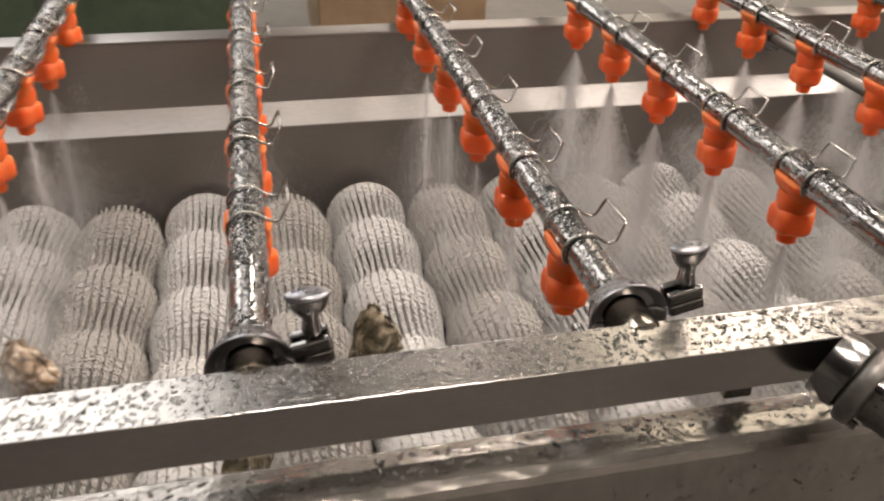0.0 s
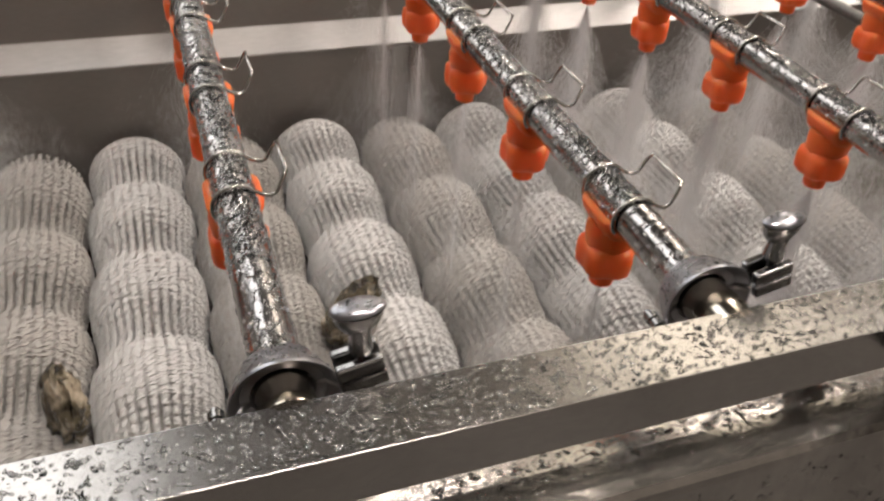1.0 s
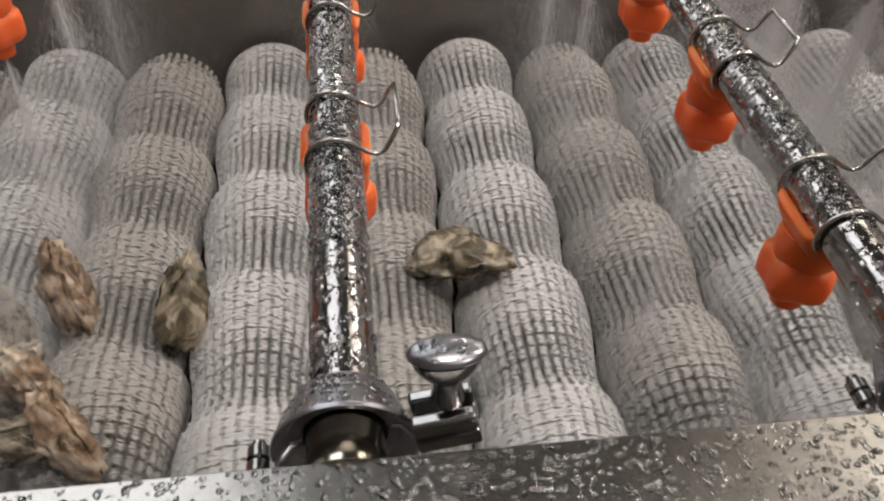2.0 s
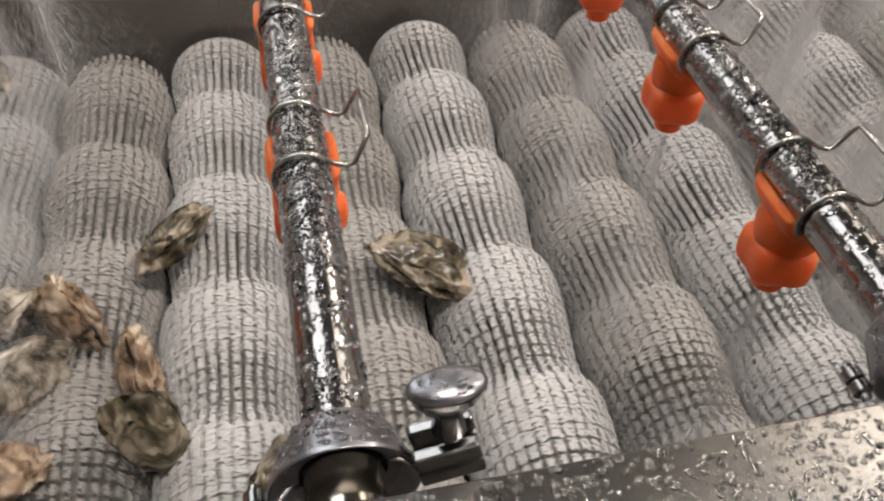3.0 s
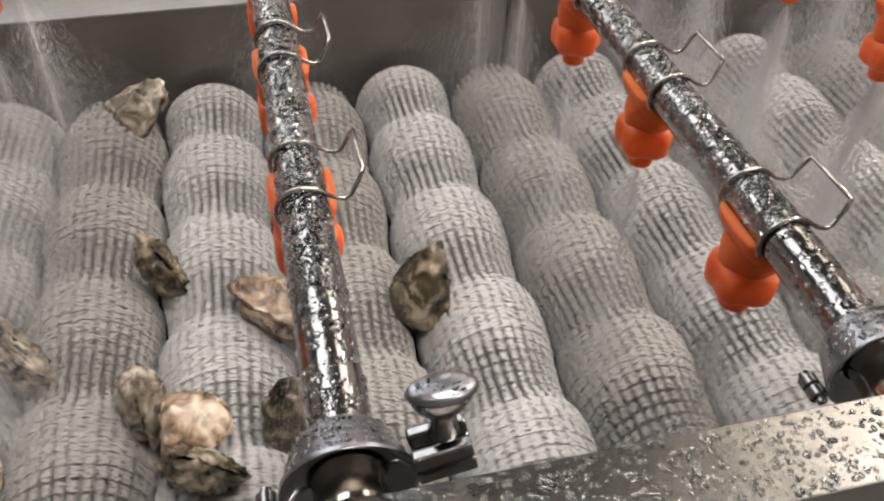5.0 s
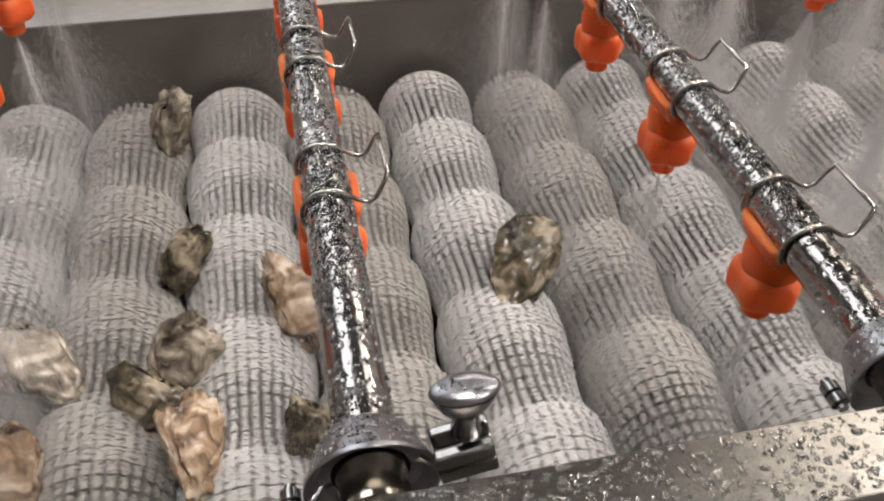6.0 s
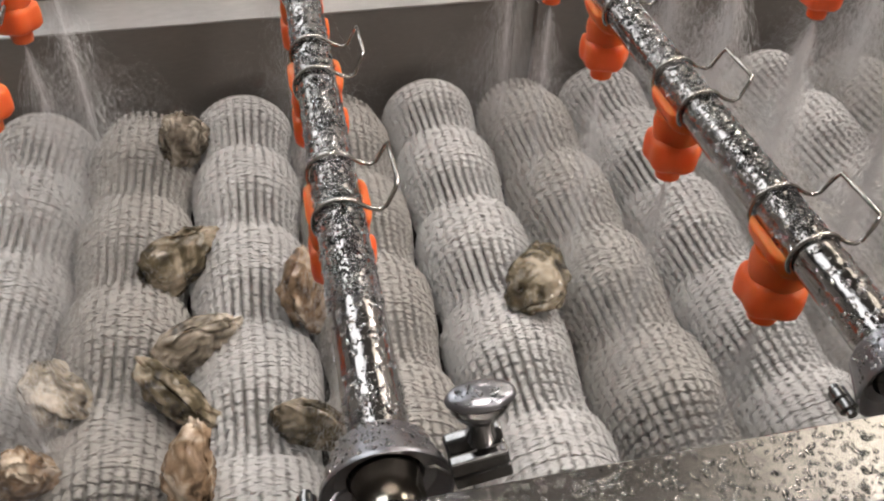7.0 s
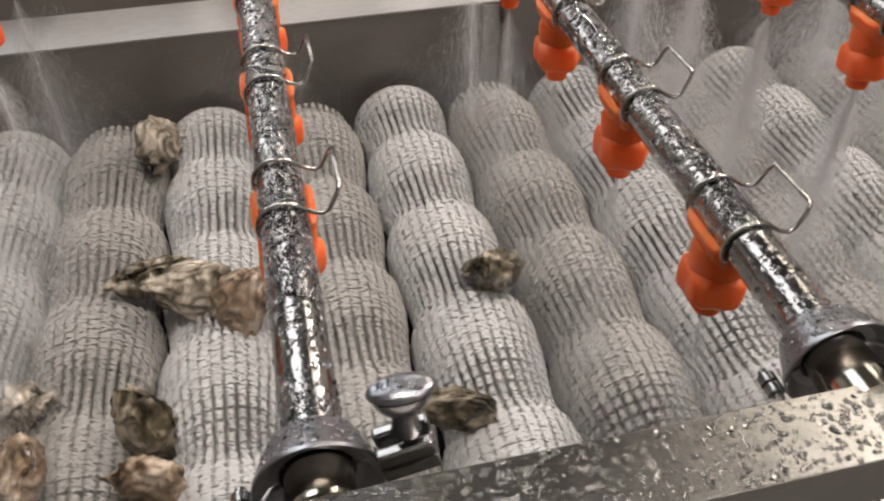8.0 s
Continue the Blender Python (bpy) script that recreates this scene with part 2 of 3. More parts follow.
def ceiling_light(x, y, turn=0):
    top = empty("ceiling_light", pose(x, y, 5.2, 0, 0, turn))
    part("frame", box(BLANK(), -0.75, 0.75, -0.17, 0.17, -0.06, 0, 0.01), WALL_STEEL, top)
    part("diffuser", box(BLANK(), -0.72, 0.72, -0.14, 0.14, -0.075, -0.06), LAMP, top)
    tagged(top, "long white ceiling light, assumed out of view, with a glowing diffuser", "lamp", "hall lights")
    light = bpy.data.lights.new("tube_light", "AREA")
    light.shape, light.size, light.size_y, light.energy, light.color = "RECTANGLE", 1.44, 0.28, LAMP_WATTS, (1.0, 0.91, 0.86)
    ob = new("tube_light", light)
    ob.matrix_basis = pose(x, y, 5.115, 0, 0, turn)


LAMP_WATTS = 74
hall()
# all out of view; the last is added to brighten nozzles and rail front
for lx, ly in ((4.4, 1.4), (0.4, -0.9), (3.0, 0.3), (1.7, 6.6), (5.0, 5.6), (2.6, -3.2)):
    ceiling_light(lx, ly)


# ---- the washing tank ----
def side_rail():
    rail = empty("side_rail", pose(0, 0, TOP, 0, 0, 0.85))
    # one folded channel: top flange, front web, back web
    t = 0.003
    prof = [(RAIL_IN, RAIL_LOW), (RAIL_IN, RAIL_TOP - 0.001), (RAIL_IN - 0.001, RAIL_TOP), (RAIL_OUT + 0.0009, RAIL_TOP), (RAIL_OUT + 0.0003, RAIL_TOP - 0.0003),
            (RAIL_OUT, RAIL_TOP - 0.0009), (RAIL_OUT, RAIL_LOW), (RAIL_OUT + t, RAIL_LOW), (RAIL_OUT + t, RAIL_TOP - t), (RAIL_IN - t, RAIL_TOP - t), (RAIL_IN - t, RAIL_LOW)]
    bm = BLANK()
    ends = [[bm.verts.new((x, y, z)) for y, z in prof] for x in (X0, X1)]
    for i in range(len(prof)):
        j = (i + 1) % len(prof)
        bm.faces.new((ends[0][i], ends[0][j], ends[1][j], ends[1][i]))
    bmesh.ops.recalc_face_normals(bm, faces=bm.faces[:])
    part("channel", bm, RAIL_STEEL, rail)
    rng = random.Random(5)
    beads = []
    for i in range(4300):
        x, y = rng.uniform(-0.75, 0.56), rng.uniform(RAIL_OUT + 0.002, RAIL_IN - 0.002)
        s = rng.choice((0.0006, 0.0008, 0.0010, 0.0013, 0.0017, 0.0021))
        beads.append(((x, y, RAIL_TOP), (0, 0, 1), s))
    drops(drop_mesh("water_bead_coat", beads, 1), rail)
    tagged(rail, "wet stainless steel side rail covered with water beads", "rail")


def sloped(y0, z0, y1, z1, thick):
    """A long flat strip across the tank, from (y0, z0) to (y1, z1)."""
    bm = BLANK()
    ends = [[bm.verts.new((x, y, z)) for y, z in ((y0, z0), (y1, z1), (y1, z1 + thick), (y0, z0 + thick))] for x in (X0, X1)]
    for i in range(4):
        j = (i + 1) % 4
        bm.faces.new((ends[0][i], ends[0][j], ends[1][j], ends[1][i]))
    bm.faces.new(list(reversed(ends[0])))
    bm.faces.new(ends[1])
    bmesh.ops.recalc_face_normals(bm, faces=bm.faces[:])
    return bm


def tank():
    t = empty("washing_tank", pose(0, 0, TOP, 0, 0, 0.85))
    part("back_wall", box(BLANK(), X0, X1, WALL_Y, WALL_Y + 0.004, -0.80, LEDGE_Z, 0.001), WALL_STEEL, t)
    part("ledge", sloped(WALL_Y - 0.002, LEDGE_Z + 0.0005, LEDGE_Y, LEDGE_Z + LEDGE_RISE, 0.003), LEDGE_STEEL, t, "wet folded steel ledge, caught light put into its paler steel")
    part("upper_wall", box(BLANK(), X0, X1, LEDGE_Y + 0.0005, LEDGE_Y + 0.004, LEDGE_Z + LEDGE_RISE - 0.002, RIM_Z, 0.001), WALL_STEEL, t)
    part("rim", box(BLANK(), X0, X1, LEDGE_Y - 0.001, LEDGE_Y + 0.06, RIM_Z + 0.0005, RIM_Z + 0.004, 0.001), STEEL, t, "wet steel rim")
    part("end_wall", box(BLANK(), X0 - 0.004, X0 - 0.0005, -0.3, 1.09, -0.8, -0.07), WALL_STEEL, t)
    part("end_wall", box(BLANK(), X1 + 0.0005, X1 + 0.004, -0.3, 1.09, -0.8, -0.07), WALL_STEEL, t)
    part("bottom", box(BLANK(), X0, X1, -0.3, 1.09, -0.806, -0.801), WALL_STEEL, t)
    part("seam_flange", box(BLANK(), 0.408, 0.412, WALL_Y - 0.0205, WALL_Y - 0.0005, -0.80, LEDGE_Z - 0.003, 0.001), WALL_STEEL, t, "upright folded seam of the wall sheets")
    # added strip: paleness of the spray before the wall put into lighter steel
    part("seam_strip", box(BLANK(), 0.372, 0.4075, WALL_Y - 0.0030, WALL_Y - 0.0005, -0.80, LEDGE_Z - 0.003, 0.001), STEEL, t)
    # near side: a second folded channel below the rail, its front edge rolled
    prof = [(-0.252, -0.150), (-0.254, -0.136), (-0.262, -0.129), (-0.285, -0.124), (-0.308, -0.125), (-0.318, -0.128), (-0.3225, -0.134), (-0.3235, -0.142), (-0.3235, -0.80), (-0.320, -0.80), (-0.320, -0.142), (-0.314, -0.131), (-0.285, -0.128), (-0.258, -0.139), (-0.256, -0.150)]
    bm = BLANK()
    ends = [[bm.verts.new((x, y, z)) for y, z in prof] for x in (X0, X1)]
    for i in range(len(prof)):
        j = (i + 1) % len(prof)
        bm.faces.new((ends[0][i], ends[0][j], ends[1][j], ends[1][i]))
    bmesh.ops.recalc_face_normals(bm, faces=bm.faces[:])
    part("front_skirt", bm, SKIRT_STEEL, t, "wet steel skirt with a rolled upper lip")
    rng = random.Random(8)
    beads = []
    for i in range(2200):
        y = rng.uniform(-0.312, -0.262)
        beads.append(((rng.uniform(-0.6, 0.9), y, -0.1243 - 8 * (y + 0.29) ** 2), (0, 0, 1), rng.choice((0.0008, 0.0012, 0.0018, 0.0026))))
    for i in range(2600):
        beads.append(((rng.uniform(-0.3, 0.9), -0.3235, rng.uniform(-0.40, -0.15)), (0, -1, 0), rng.choice((0.0008, 0.0012, 0.0018))))
    drops(drop_mesh("water_bead_coat", beads, 9), t)
    for x in (-1.1, -0.35, 0.40, 1.15):
        part("post", box(BLANK(), x, x + 0.03, RAIL_IN - 0.004, RAIL_IN + 0.02, -0.1235, RAIL_LOW - 0.0005, 0.002), SKIRT_STEEL, t)
    for x in (-2.1, 2.5):
        for y in (-0.25, 1.0):
            part("leg", box(BLANK(), x - 0.03, x + 0.03, y - 0.03, y + 0.03, -TOP, -0.807, 0.004), STEEL, t)
    tagged(t, "long stainless steel washing tank with wet walls", "tank")
    w = part("water", box(BLANK(), X0 + 0.01, X1 - 0.01, -0.29, WALL_Y - 0.01, -0.80, -0.66), WATER_DARK)
    w.location = (0, 0, TOP)
    tagged(w, "dark dirty water in the tank below the rollers", "water", kind="structure")


side_rail()
tank()


# ---- brush rollers ----
ROWS_ROUND, TUFT, BRISTLES = 36, 0.0168, 16


def radius(y, shift):
    """Drum radius: each swell falls slowly towards the near end and steeply behind."""
    u = ((0.668 - shift - y) / WAVE_LEN) % 1.0
    return ROLL_R + WAVE * (math.cos(math.pi * u / 0.74) if u < 0.74 else -math.cos(math.pi * (u - 0.74) / 0.26))


def swell(y, shift):
    """0 in the hollows of the drum, 1 on its swells."""
    s = min(1.0, max(0.0, 0.5 + (radius(y, shift) - ROLL_R) / (1.3 * WAVE)))
    return s * s * (3 - 2 * s)


def bristle_mesh(shift, material):
    """Square grid of tufts on a wavy drum; each is a fan of stiff three-sided bristles, thicker at the splayed wet ends."""
    rng = np.random.RandomState(3)
    n = int((FAR_END - NEAR_END) / TUFT)
    step = 2 * math.pi / ROWS_ROUND
    verts, faces = [], []
    for i in range(ROWS_ROUND):
        for j in range(n):
            y = NEAR_END + (j + 0.5) * TUFT
            s = swell(y, shift)
            near = min(1.0, max(0.0, (0.34 - y) / 0.36))
            r = radius(y, shift)
            a = (i + rng.uniform(-0.04, 0.04)) * step
            wide = (0.235 + 0.125 * s) * step * r
            long = (0.54 - 0.19 * near + 0.10 * s) * TUFT
            head = 0.0020 + 0.0016 * s  # bristle ends spread where they are longest
            for k in range(BRISTLES):
                u, v = (k % 4 + 0.5) / 2 - 1 + rng.uniform(-0.2, 0.2), (k // 4 + 0.5) / 2 - 1 + rng.uniform(-0.2, 0.2)
                q, b = r + rng.uniform(-0.0014, 0.0005) - 0.0016 * (1 - s) * (rng.rand() < 0.3), a + u * wide / r
                foot, top, spin = r - 0.024, y + v * long, rng.uniform(0, 2.1)
                off = len(verts)
                c = a + 0.35 * u * wide / r
                verts.append((foot * math.sin(c), y + 0.5 * v * long, foot * math.cos(c)))
                for w in (spin, spin + 2.094, spin + 4.189):
                    d = b + head * math.cos(w) / r
                    verts.append((q * math.sin(d), top + 1.1 * head * math.sin(w), q * math.cos(d)))
                faces.extend(((off, off + 2, off + 1), (off, off + 3, off + 2), (off, off + 1, off + 3), (off + 1, off + 2, off + 3)))
    me = bpy.data.meshes.new("bristles")
    me.from_pydata(verts, [], faces)
    me.materials.append(material)
    me.update()
    return me


def core_mesh(shift):
    bm = BLANK()
    prof, y = [], NEAR_END
    while y < FAR_END:
        prof.append((radius(y, shift) - 0.0205 + 0.0140 * swell(y, shift), y))
        y += 0.012
    prof.append((radius(FAR_END, shift) - 0.0205 + 0.0140 * swell(FAR_END, shift), FAR_END))
    lathe(bm, prof, ALONG_Y, 36)
    me = bpy.data.meshes.new("core")
    bm.to_mesh(me)
    bm.free()
    me.materials.append(CORE)
    me.shade_smooth()
    return me


def shaft_mesh(y0, y1):
    bm = lathe(BLANK(), [(0.018, y0), (0.018, y1)], ALONG_Y, 20)
    me = bpy.data.meshes.new("shaft_end")
    bm.to_mesh(me)
    bm.free()
    me.materials.append(CLAMP_STEEL)
    return me


ROLLERS = []
SETS = [(bristle_mesh(s, m), core_mesh(s)) for s, m in ((0.0, NYLON), (WAVE_LEN / 2, STAINED))]
SHAFTS = (shaft_mesh(NEAR_END - 0.10, NEAR_END - 0.0005), shaft_mesh(FAR_END + 0.0005, FAR_END + 0.012))
for k in range(-4, 9):
    bristles, core = SETS[(k + 1) % 2]
    roller = empty("brush_roller", pose(ROLL_X + (k - 3) * PITCH, 0, TOP + ROLL_Z))
    for name, me in (("core", core), ("bristles", bristles), ("shaft_end", SHAFTS[0]), ("shaft_end", SHAFTS[1])):
        o = new(name, me)
        o.parent = roller
        if name == "bristles":
            tagged(o, kind="stuff")
    tagged(roller, "wavy white nylon brush roller turning in the tank" if k % 2 else "wavy brush roller with greyish stained nylon bristles", "brush roller", "brush rollers")
    ROLLERS.append(roller)


# ---- spray pipes ----
def pipe_beads(seed):
    rng = random.Random(seed)
    beads = []
    for i in range(7600):
        y = -0.20 + 1.4 * rng.random() ** 1.5
        if y < -0.10 and rng.random() < 0.82:
            continue
        a = rng.gauss(0, 0.62) if i % 4 else rng.uniform(-1.9, 1.9)
        s = rng.choice((0.0006, 0.0008, 0.0010, 0.0014, 0.0019, 0.0026))
        n = (math.sin(a), 0, math.cos(a))
        beads.append(((PIPE_R * n[0], y, PIPE_R * n[2]), n, s))
    return drop_mesh("water_bead_coat", beads, seed)


BEADS = [pipe_beads(21), pipe_beads(22)]


def spray_pipe(x, seed, ahead=0.0):
    p = empty("spray_pipe", pose(x, 0, TOP + PIPE_Z))
    part("tube", lathe(BLANK(), [(PIPE_R, -0.230), (PIPE_R, 1.34)], ALONG_Y, 40), PIPE_STEEL, p, "", True)
    # ferrule cone before the clamp and the stub behind it
    bm = lathe(BLANK(), [(PIPE_R + 0.0006, ahead - 0.204), (PIPE_R + 0.0015, ahead - 0.212), (PIPE_R + 0.0026, ahead - 0.2145), (PIPE_R + 0.0026, ahead - 0.222)], ALONG_Y, 40)
    part("ferrule", bm, CLAMP_STEEL, p, "", True)
    bm = lathe(BLANK(), [(0.0222, RAIL_IN - 0.002), (0.0222, ahead - 0.2515), (0.0210, ahead - 0.249), (0.0210, ahead - 0.232)], ALONG_Y, 40)
    part("stub", bm, STUB_STEEL, p, "", True)
    drops(BEADS[seed % 2], p)
    tagged(p, "wet stainless steel spray pipe beaded with water", "pipe", "spray pipes")
    return p


def pipe_clamp(x, roll=12, ahead=0.0):
    """Hinged two-part clamp with ears, swing bolt and wing nut."""
    c = empty("pipe_clamp", pose(x, ahead - 0.238, TOP + PIPE_Z, 0, -roll, 0))
    for name, s in (("upper_half", 1), ("lower_half", -1)):
        bm = BLANK()
        n = 28
        prof = [(0.0222, 0.0300), (0.0245, 0.0295), (0.0280, 0.0265), (0.0385, 0.0005), (0.0394, -0.0020), (0.0390, -0.0032), (0.0375, -0.0030), (0.0300, 0.0055), (0.0232, 0.0065)]
        strip = []
        for i in range(n + 1):
            a = math.pi * (0.015 + 0.97 * i / n)
            strip.append([bm.verts.new((r * math.cos(a), h, s * r * math.sin(a))) for r, h in prof])
        for p, q in zip(strip, strip[1:]):
            for k in range(len(prof)):
                m = (k + 1) % len(prof)
                bm.faces.new((p[k], p[m], q[m], q[k]))
            for k in (0, 1, 2, 3, 5, 6, 7, 8):
                bm.edges.get((p[k], q[k])).smooth = False
        bm.faces.new(strip[0])
        bm.faces.new(list(reversed(strip[-1])))
        bmesh.ops.recalc_face_normals(bm, faces=bm.faces[:])
        half = part(name, bm, BAND_STEEL, c, "", True)
        for y0, y1 in ((-0.0115, -0.0040), (0.0040, 0.0115)):
            part("ear", box(BLANK(), 0.0380, 0.072, y0, y1, s * 0.0066 + 0.0010, s * 0.0066 + 0.0130, 0.0018), CLAMP_STEEL, half)
        part("knuckle", lathe(BLANK(), [(0.0052, s * 0.0045 - 0.0040), (0.0062, s * 0.0045 - 0.0032), (0.0062, s * 0.0045 + 0.0032), (0.0052, s * 0.0045 + 0.0040)], Matrix.Translation((-0.0475, 0, 0)) @ ALONG_Y, 20), CLAMP_STEEL, half, "", True)
    part("hinge_pin", lathe(BLANK(), [(0.0035, -0.012), (0.0035, 0.012)], Matrix.Translation((-0.0475, 0, 0)) @ ALONG_Y, 14), CLAMP_STEEL, c)
    bolt = part("bolt", lathe(BLANK(), [(0.004, -0.014), (0.004, 0.044)], Matrix.Translation((0.057, 0, 0)), 14), CLAMP_STEEL, c, "threaded bolt")
    # wing nut: hub, flared V of two arms under a domed bridge
    bm = lathe(BLANK(), [(0.0080, 0.013), (0.0088, 0.016), (0.0072, 0.026), (0.0085, 0.034)], Matrix.Translation((0.057, 0, 0)), 24)
    cup = bmesh.new()
    lathe(cup, [(0.0060, 0.028), (0.0095, 0.030), (0.0135, 0.035), (0.0165, 0.041), (0.0180, 0.0475)], Matrix.Translation((0.057, 0, 0)) @ Matrix.Diagonal((1, 0.56, 1, 1)), 28)
    part("cup", cup, CLAMP_STEEL, c, "dark polished underside of the wing", True).matrix_basis = pose(0.057, 0, 0.010, 0, roll - 3, 0) @ pose(-0.057, 0, 0)
    nut = part("wing_nut", bm, CLAMP_STEEL, c, "polished wing nut", True)
    bm = BLANK()
    bmesh.ops.create_uvsphere(bm, u_segments=28, v_segments=12, radius=1, matrix=Matrix.Translation((0.057, 0, 0.0495)) @ Matrix.Diagonal((0.0195, 0.0108, 0.0052, 1)))
    for v in bm.verts:
        if v.co.z < 0.0495:
            v.co.z = 0.0495 - (0.0495 - v.co.z) * 0.45
    part("cap", bm, BAND_STEEL, nut, "domed wing cap with water beads, ceiling reflection put into its paler steel", True)
    drops(CLAMP_BEADS[0], c)
    drops(CLAMP_BEADS[1], nut)
    upright = pose(0.057, 0, 0.010, 0, roll - 3, 0) @ pose(-0.057, 0, 0)
    nut.matrix_basis = upright
    bolt.matrix_basis = upright
    return tagged(c, "polished steel pipe clamp with wing nut on the spray pipe", "clamp", "pipe clamps")


def clamp_beads():
    rng = random.Random(77)
    beads = []
    for i in range(230):
        a, k = rng.uniform(0.35, 2.8), rng.random()
        r, h = 0.0280 + 0.0105 * k, 0.0265 - 0.0260 * k
        n = (0.926 * math.cos(a), 0.375, 0.926 * math.sin(a))
        beads.append(((r * math.cos(a), h, r * math.sin(a)), n, rng.choice((0.0007, 0.0010, 0.0015, 0.0022))))
    cap = []
    for i in range(90):
        a, k = rng.uniform(0, 6.28), math.sqrt(rng.random()) * 0.85
        cap.append(((0.057 + 0.0186 * k * math.cos(a), 0.0100 * k * math.sin(a), 0.0495 + 0.0052 * math.sqrt(1 - k * k)), (0, 0, 1), rng.choice((0.0006, 0.0010, 0.0016))))
    return drop_mesh("water_bead_coat", beads, 78), drop_mesh("water_bead_coat", cap, 79)


CLAMP_BEADS = clamp_beads()


def nozzle_parts():
    """Orange clip-on nozzle below the pipe; the axis of the pipe is the origin."""
    n = empty("spray_nozzle", pose(0, 0, 0))
    bm = BLANK()
    # saddle hugging the lower half of the pipe, with thick cheeks
    rings = []
    for i in range(17):
        a = radians(190 + 160 * i / 16)
        r = 0.0268 + 0.0065 * abs(math.sin(a)) ** 2
        rings.append([bm.verts.new((q * math.cos(a), h, q * math.sin(a))) for q, h in ((0.0205, -0.027), (max(0.0208, r - 0.004), -0.0265), (r - 0.0012, -0.023), (r, -0.015), (r, 0.015), (r - 0.0012, 0.023), (max(0.0208, r - 0.004), 0.0265), (0.0205, 0.027))])
    for a, b in zip(rings, rings[1:]):
        for i in range(8):
            bm.faces.new((a[i], a[(i + 1) % 8], b[(i + 1) % 8], b[i]))
    bm.faces.new(rings[0])
    bm.faces.new(list(reversed(rings[-1])))
    bmesh.ops.recalc_face_normals(bm, faces=bm.faces[:])
    part("saddle", bm, ORANGE, n, "", True)
    part("socket", lathe(BLANK(), [(0.0235, -0.0500), (0.0240, -0.044), (0.0255, -0.036), (0.0255, -0.029), (0.024, -0.022)], Matrix(), 28), ORANGE, n, "", True)
    # hand-tightened nut with rounded lobes
    bm, prof = BLANK(), [(0.0140, -0.0805), (0.0235, -0.0790), (0.0275, -0.0740), (0.0284, -0.0660), (0.0284, -0.0560), (0.0275, -0.0490), (0.0225, -0.0455)]
    rings = []
    for r, h in prof:
        rings.append([bm.verts.new((r * k * math.cos(a), r * k * math.sin(a), h)) for a, k in ((2 * math.pi * i / 48, 1 + 0.085 * math.cos(5 * 2 * math.pi * i / 48)) for i in range(48))])
    for a, b in zip(rings, rings[1:]):
        for i in range(48):
            bm.faces.new((a[i], a[(i + 1) % 48], b[(i + 1) % 48], b[i]))
    bm.faces.new(list(reversed(rings[0])))
    bm.faces.new(rings[-1])
    part("nut", bm, ORANGE, n, "lobed orange union nut", True)
    part("tip", lathe(BLANK(), [(0.0100, -0.098), (0.0125, -0.0965), (0.0135, -0.090), (0.0145, -0.0790)], Matrix(), 20), ORANGE, n, "", True)
    # spring wire: two hoops and the finger loop
    bm = BLANK()

    def hoop(h):
        pts = [((PIPE_R + 0.0025) * math.cos(radians(a)), h, (PIPE_R + 0.0025) * math.sin(radians(a))) for a in range(218, 34, -8)]
        return pts + [(0.0235, h, 0.0100), (0.031, h * 0.99, 0.0075), (0.0365, h * 0.97, 0.0100), (0.0430, h * 0.94, 0.0230), (0.0465, h * 0.86, 0.0300)]
    pts = hoop(0.031) + list(reversed(hoop(-0.031)))
    tube(bm, pts, 0.0019, 8)
    part("spring_clip", bm, WIRE, n, "bent steel spring wire clip", True)
    return tagged(n, "bright orange plastic spray nozzle clipped under the pipe", "nozzle", "spray nozzles")


for i in range(-2, 5):
    spray_pipe(PIPE_X + i * PIPE_GAP, 10 + i, 0.016 if i == 1 else 0.0)
    pipe_clamp(PIPE_X + i * PIPE_GAP, 14 if i == 1 else 12, 0.016 if i == 1 else 0.0)
first = nozzle_parts()
NOZZLES = []
for i in range(-2, 5):
    shift = 0.035 if i % 2 == 0 else -0.069
    for j in range(0, 6):
        y = shift + j * CLIP_GAP
        if y > 1.0:
            continue
        m = pose(PIPE_X + i * PIPE_GAP, y, TOP + PIPE_Z)
        NOZZLES.append((i, j, m))
for n, (i, j, m) in enumerate(NOZZLES):
    if n == 0:
        first.matrix_basis = m
    else:
        copy_thing(first, m)


# far header beam that carries the pipes
def header_beam():
    h = empty("header_beam", pose(0, 0, TOP))
    part("beam", box(BLANK(), X0, X1, 1.341, 1.40, -0.09, 0.03, 0.004), DARK_STEEL, h)
    for x in (X0 + 0.1, X1 - 0.1):
        part("post", box(BLANK(), x - 0.03, x + 0.03, 1.341, 1.40, -TOP, -0.0905, 0.003), DARK_STEEL, h)
    tagged(h, "dark steel beam on posts behind the tank", "beam")


header_beam()


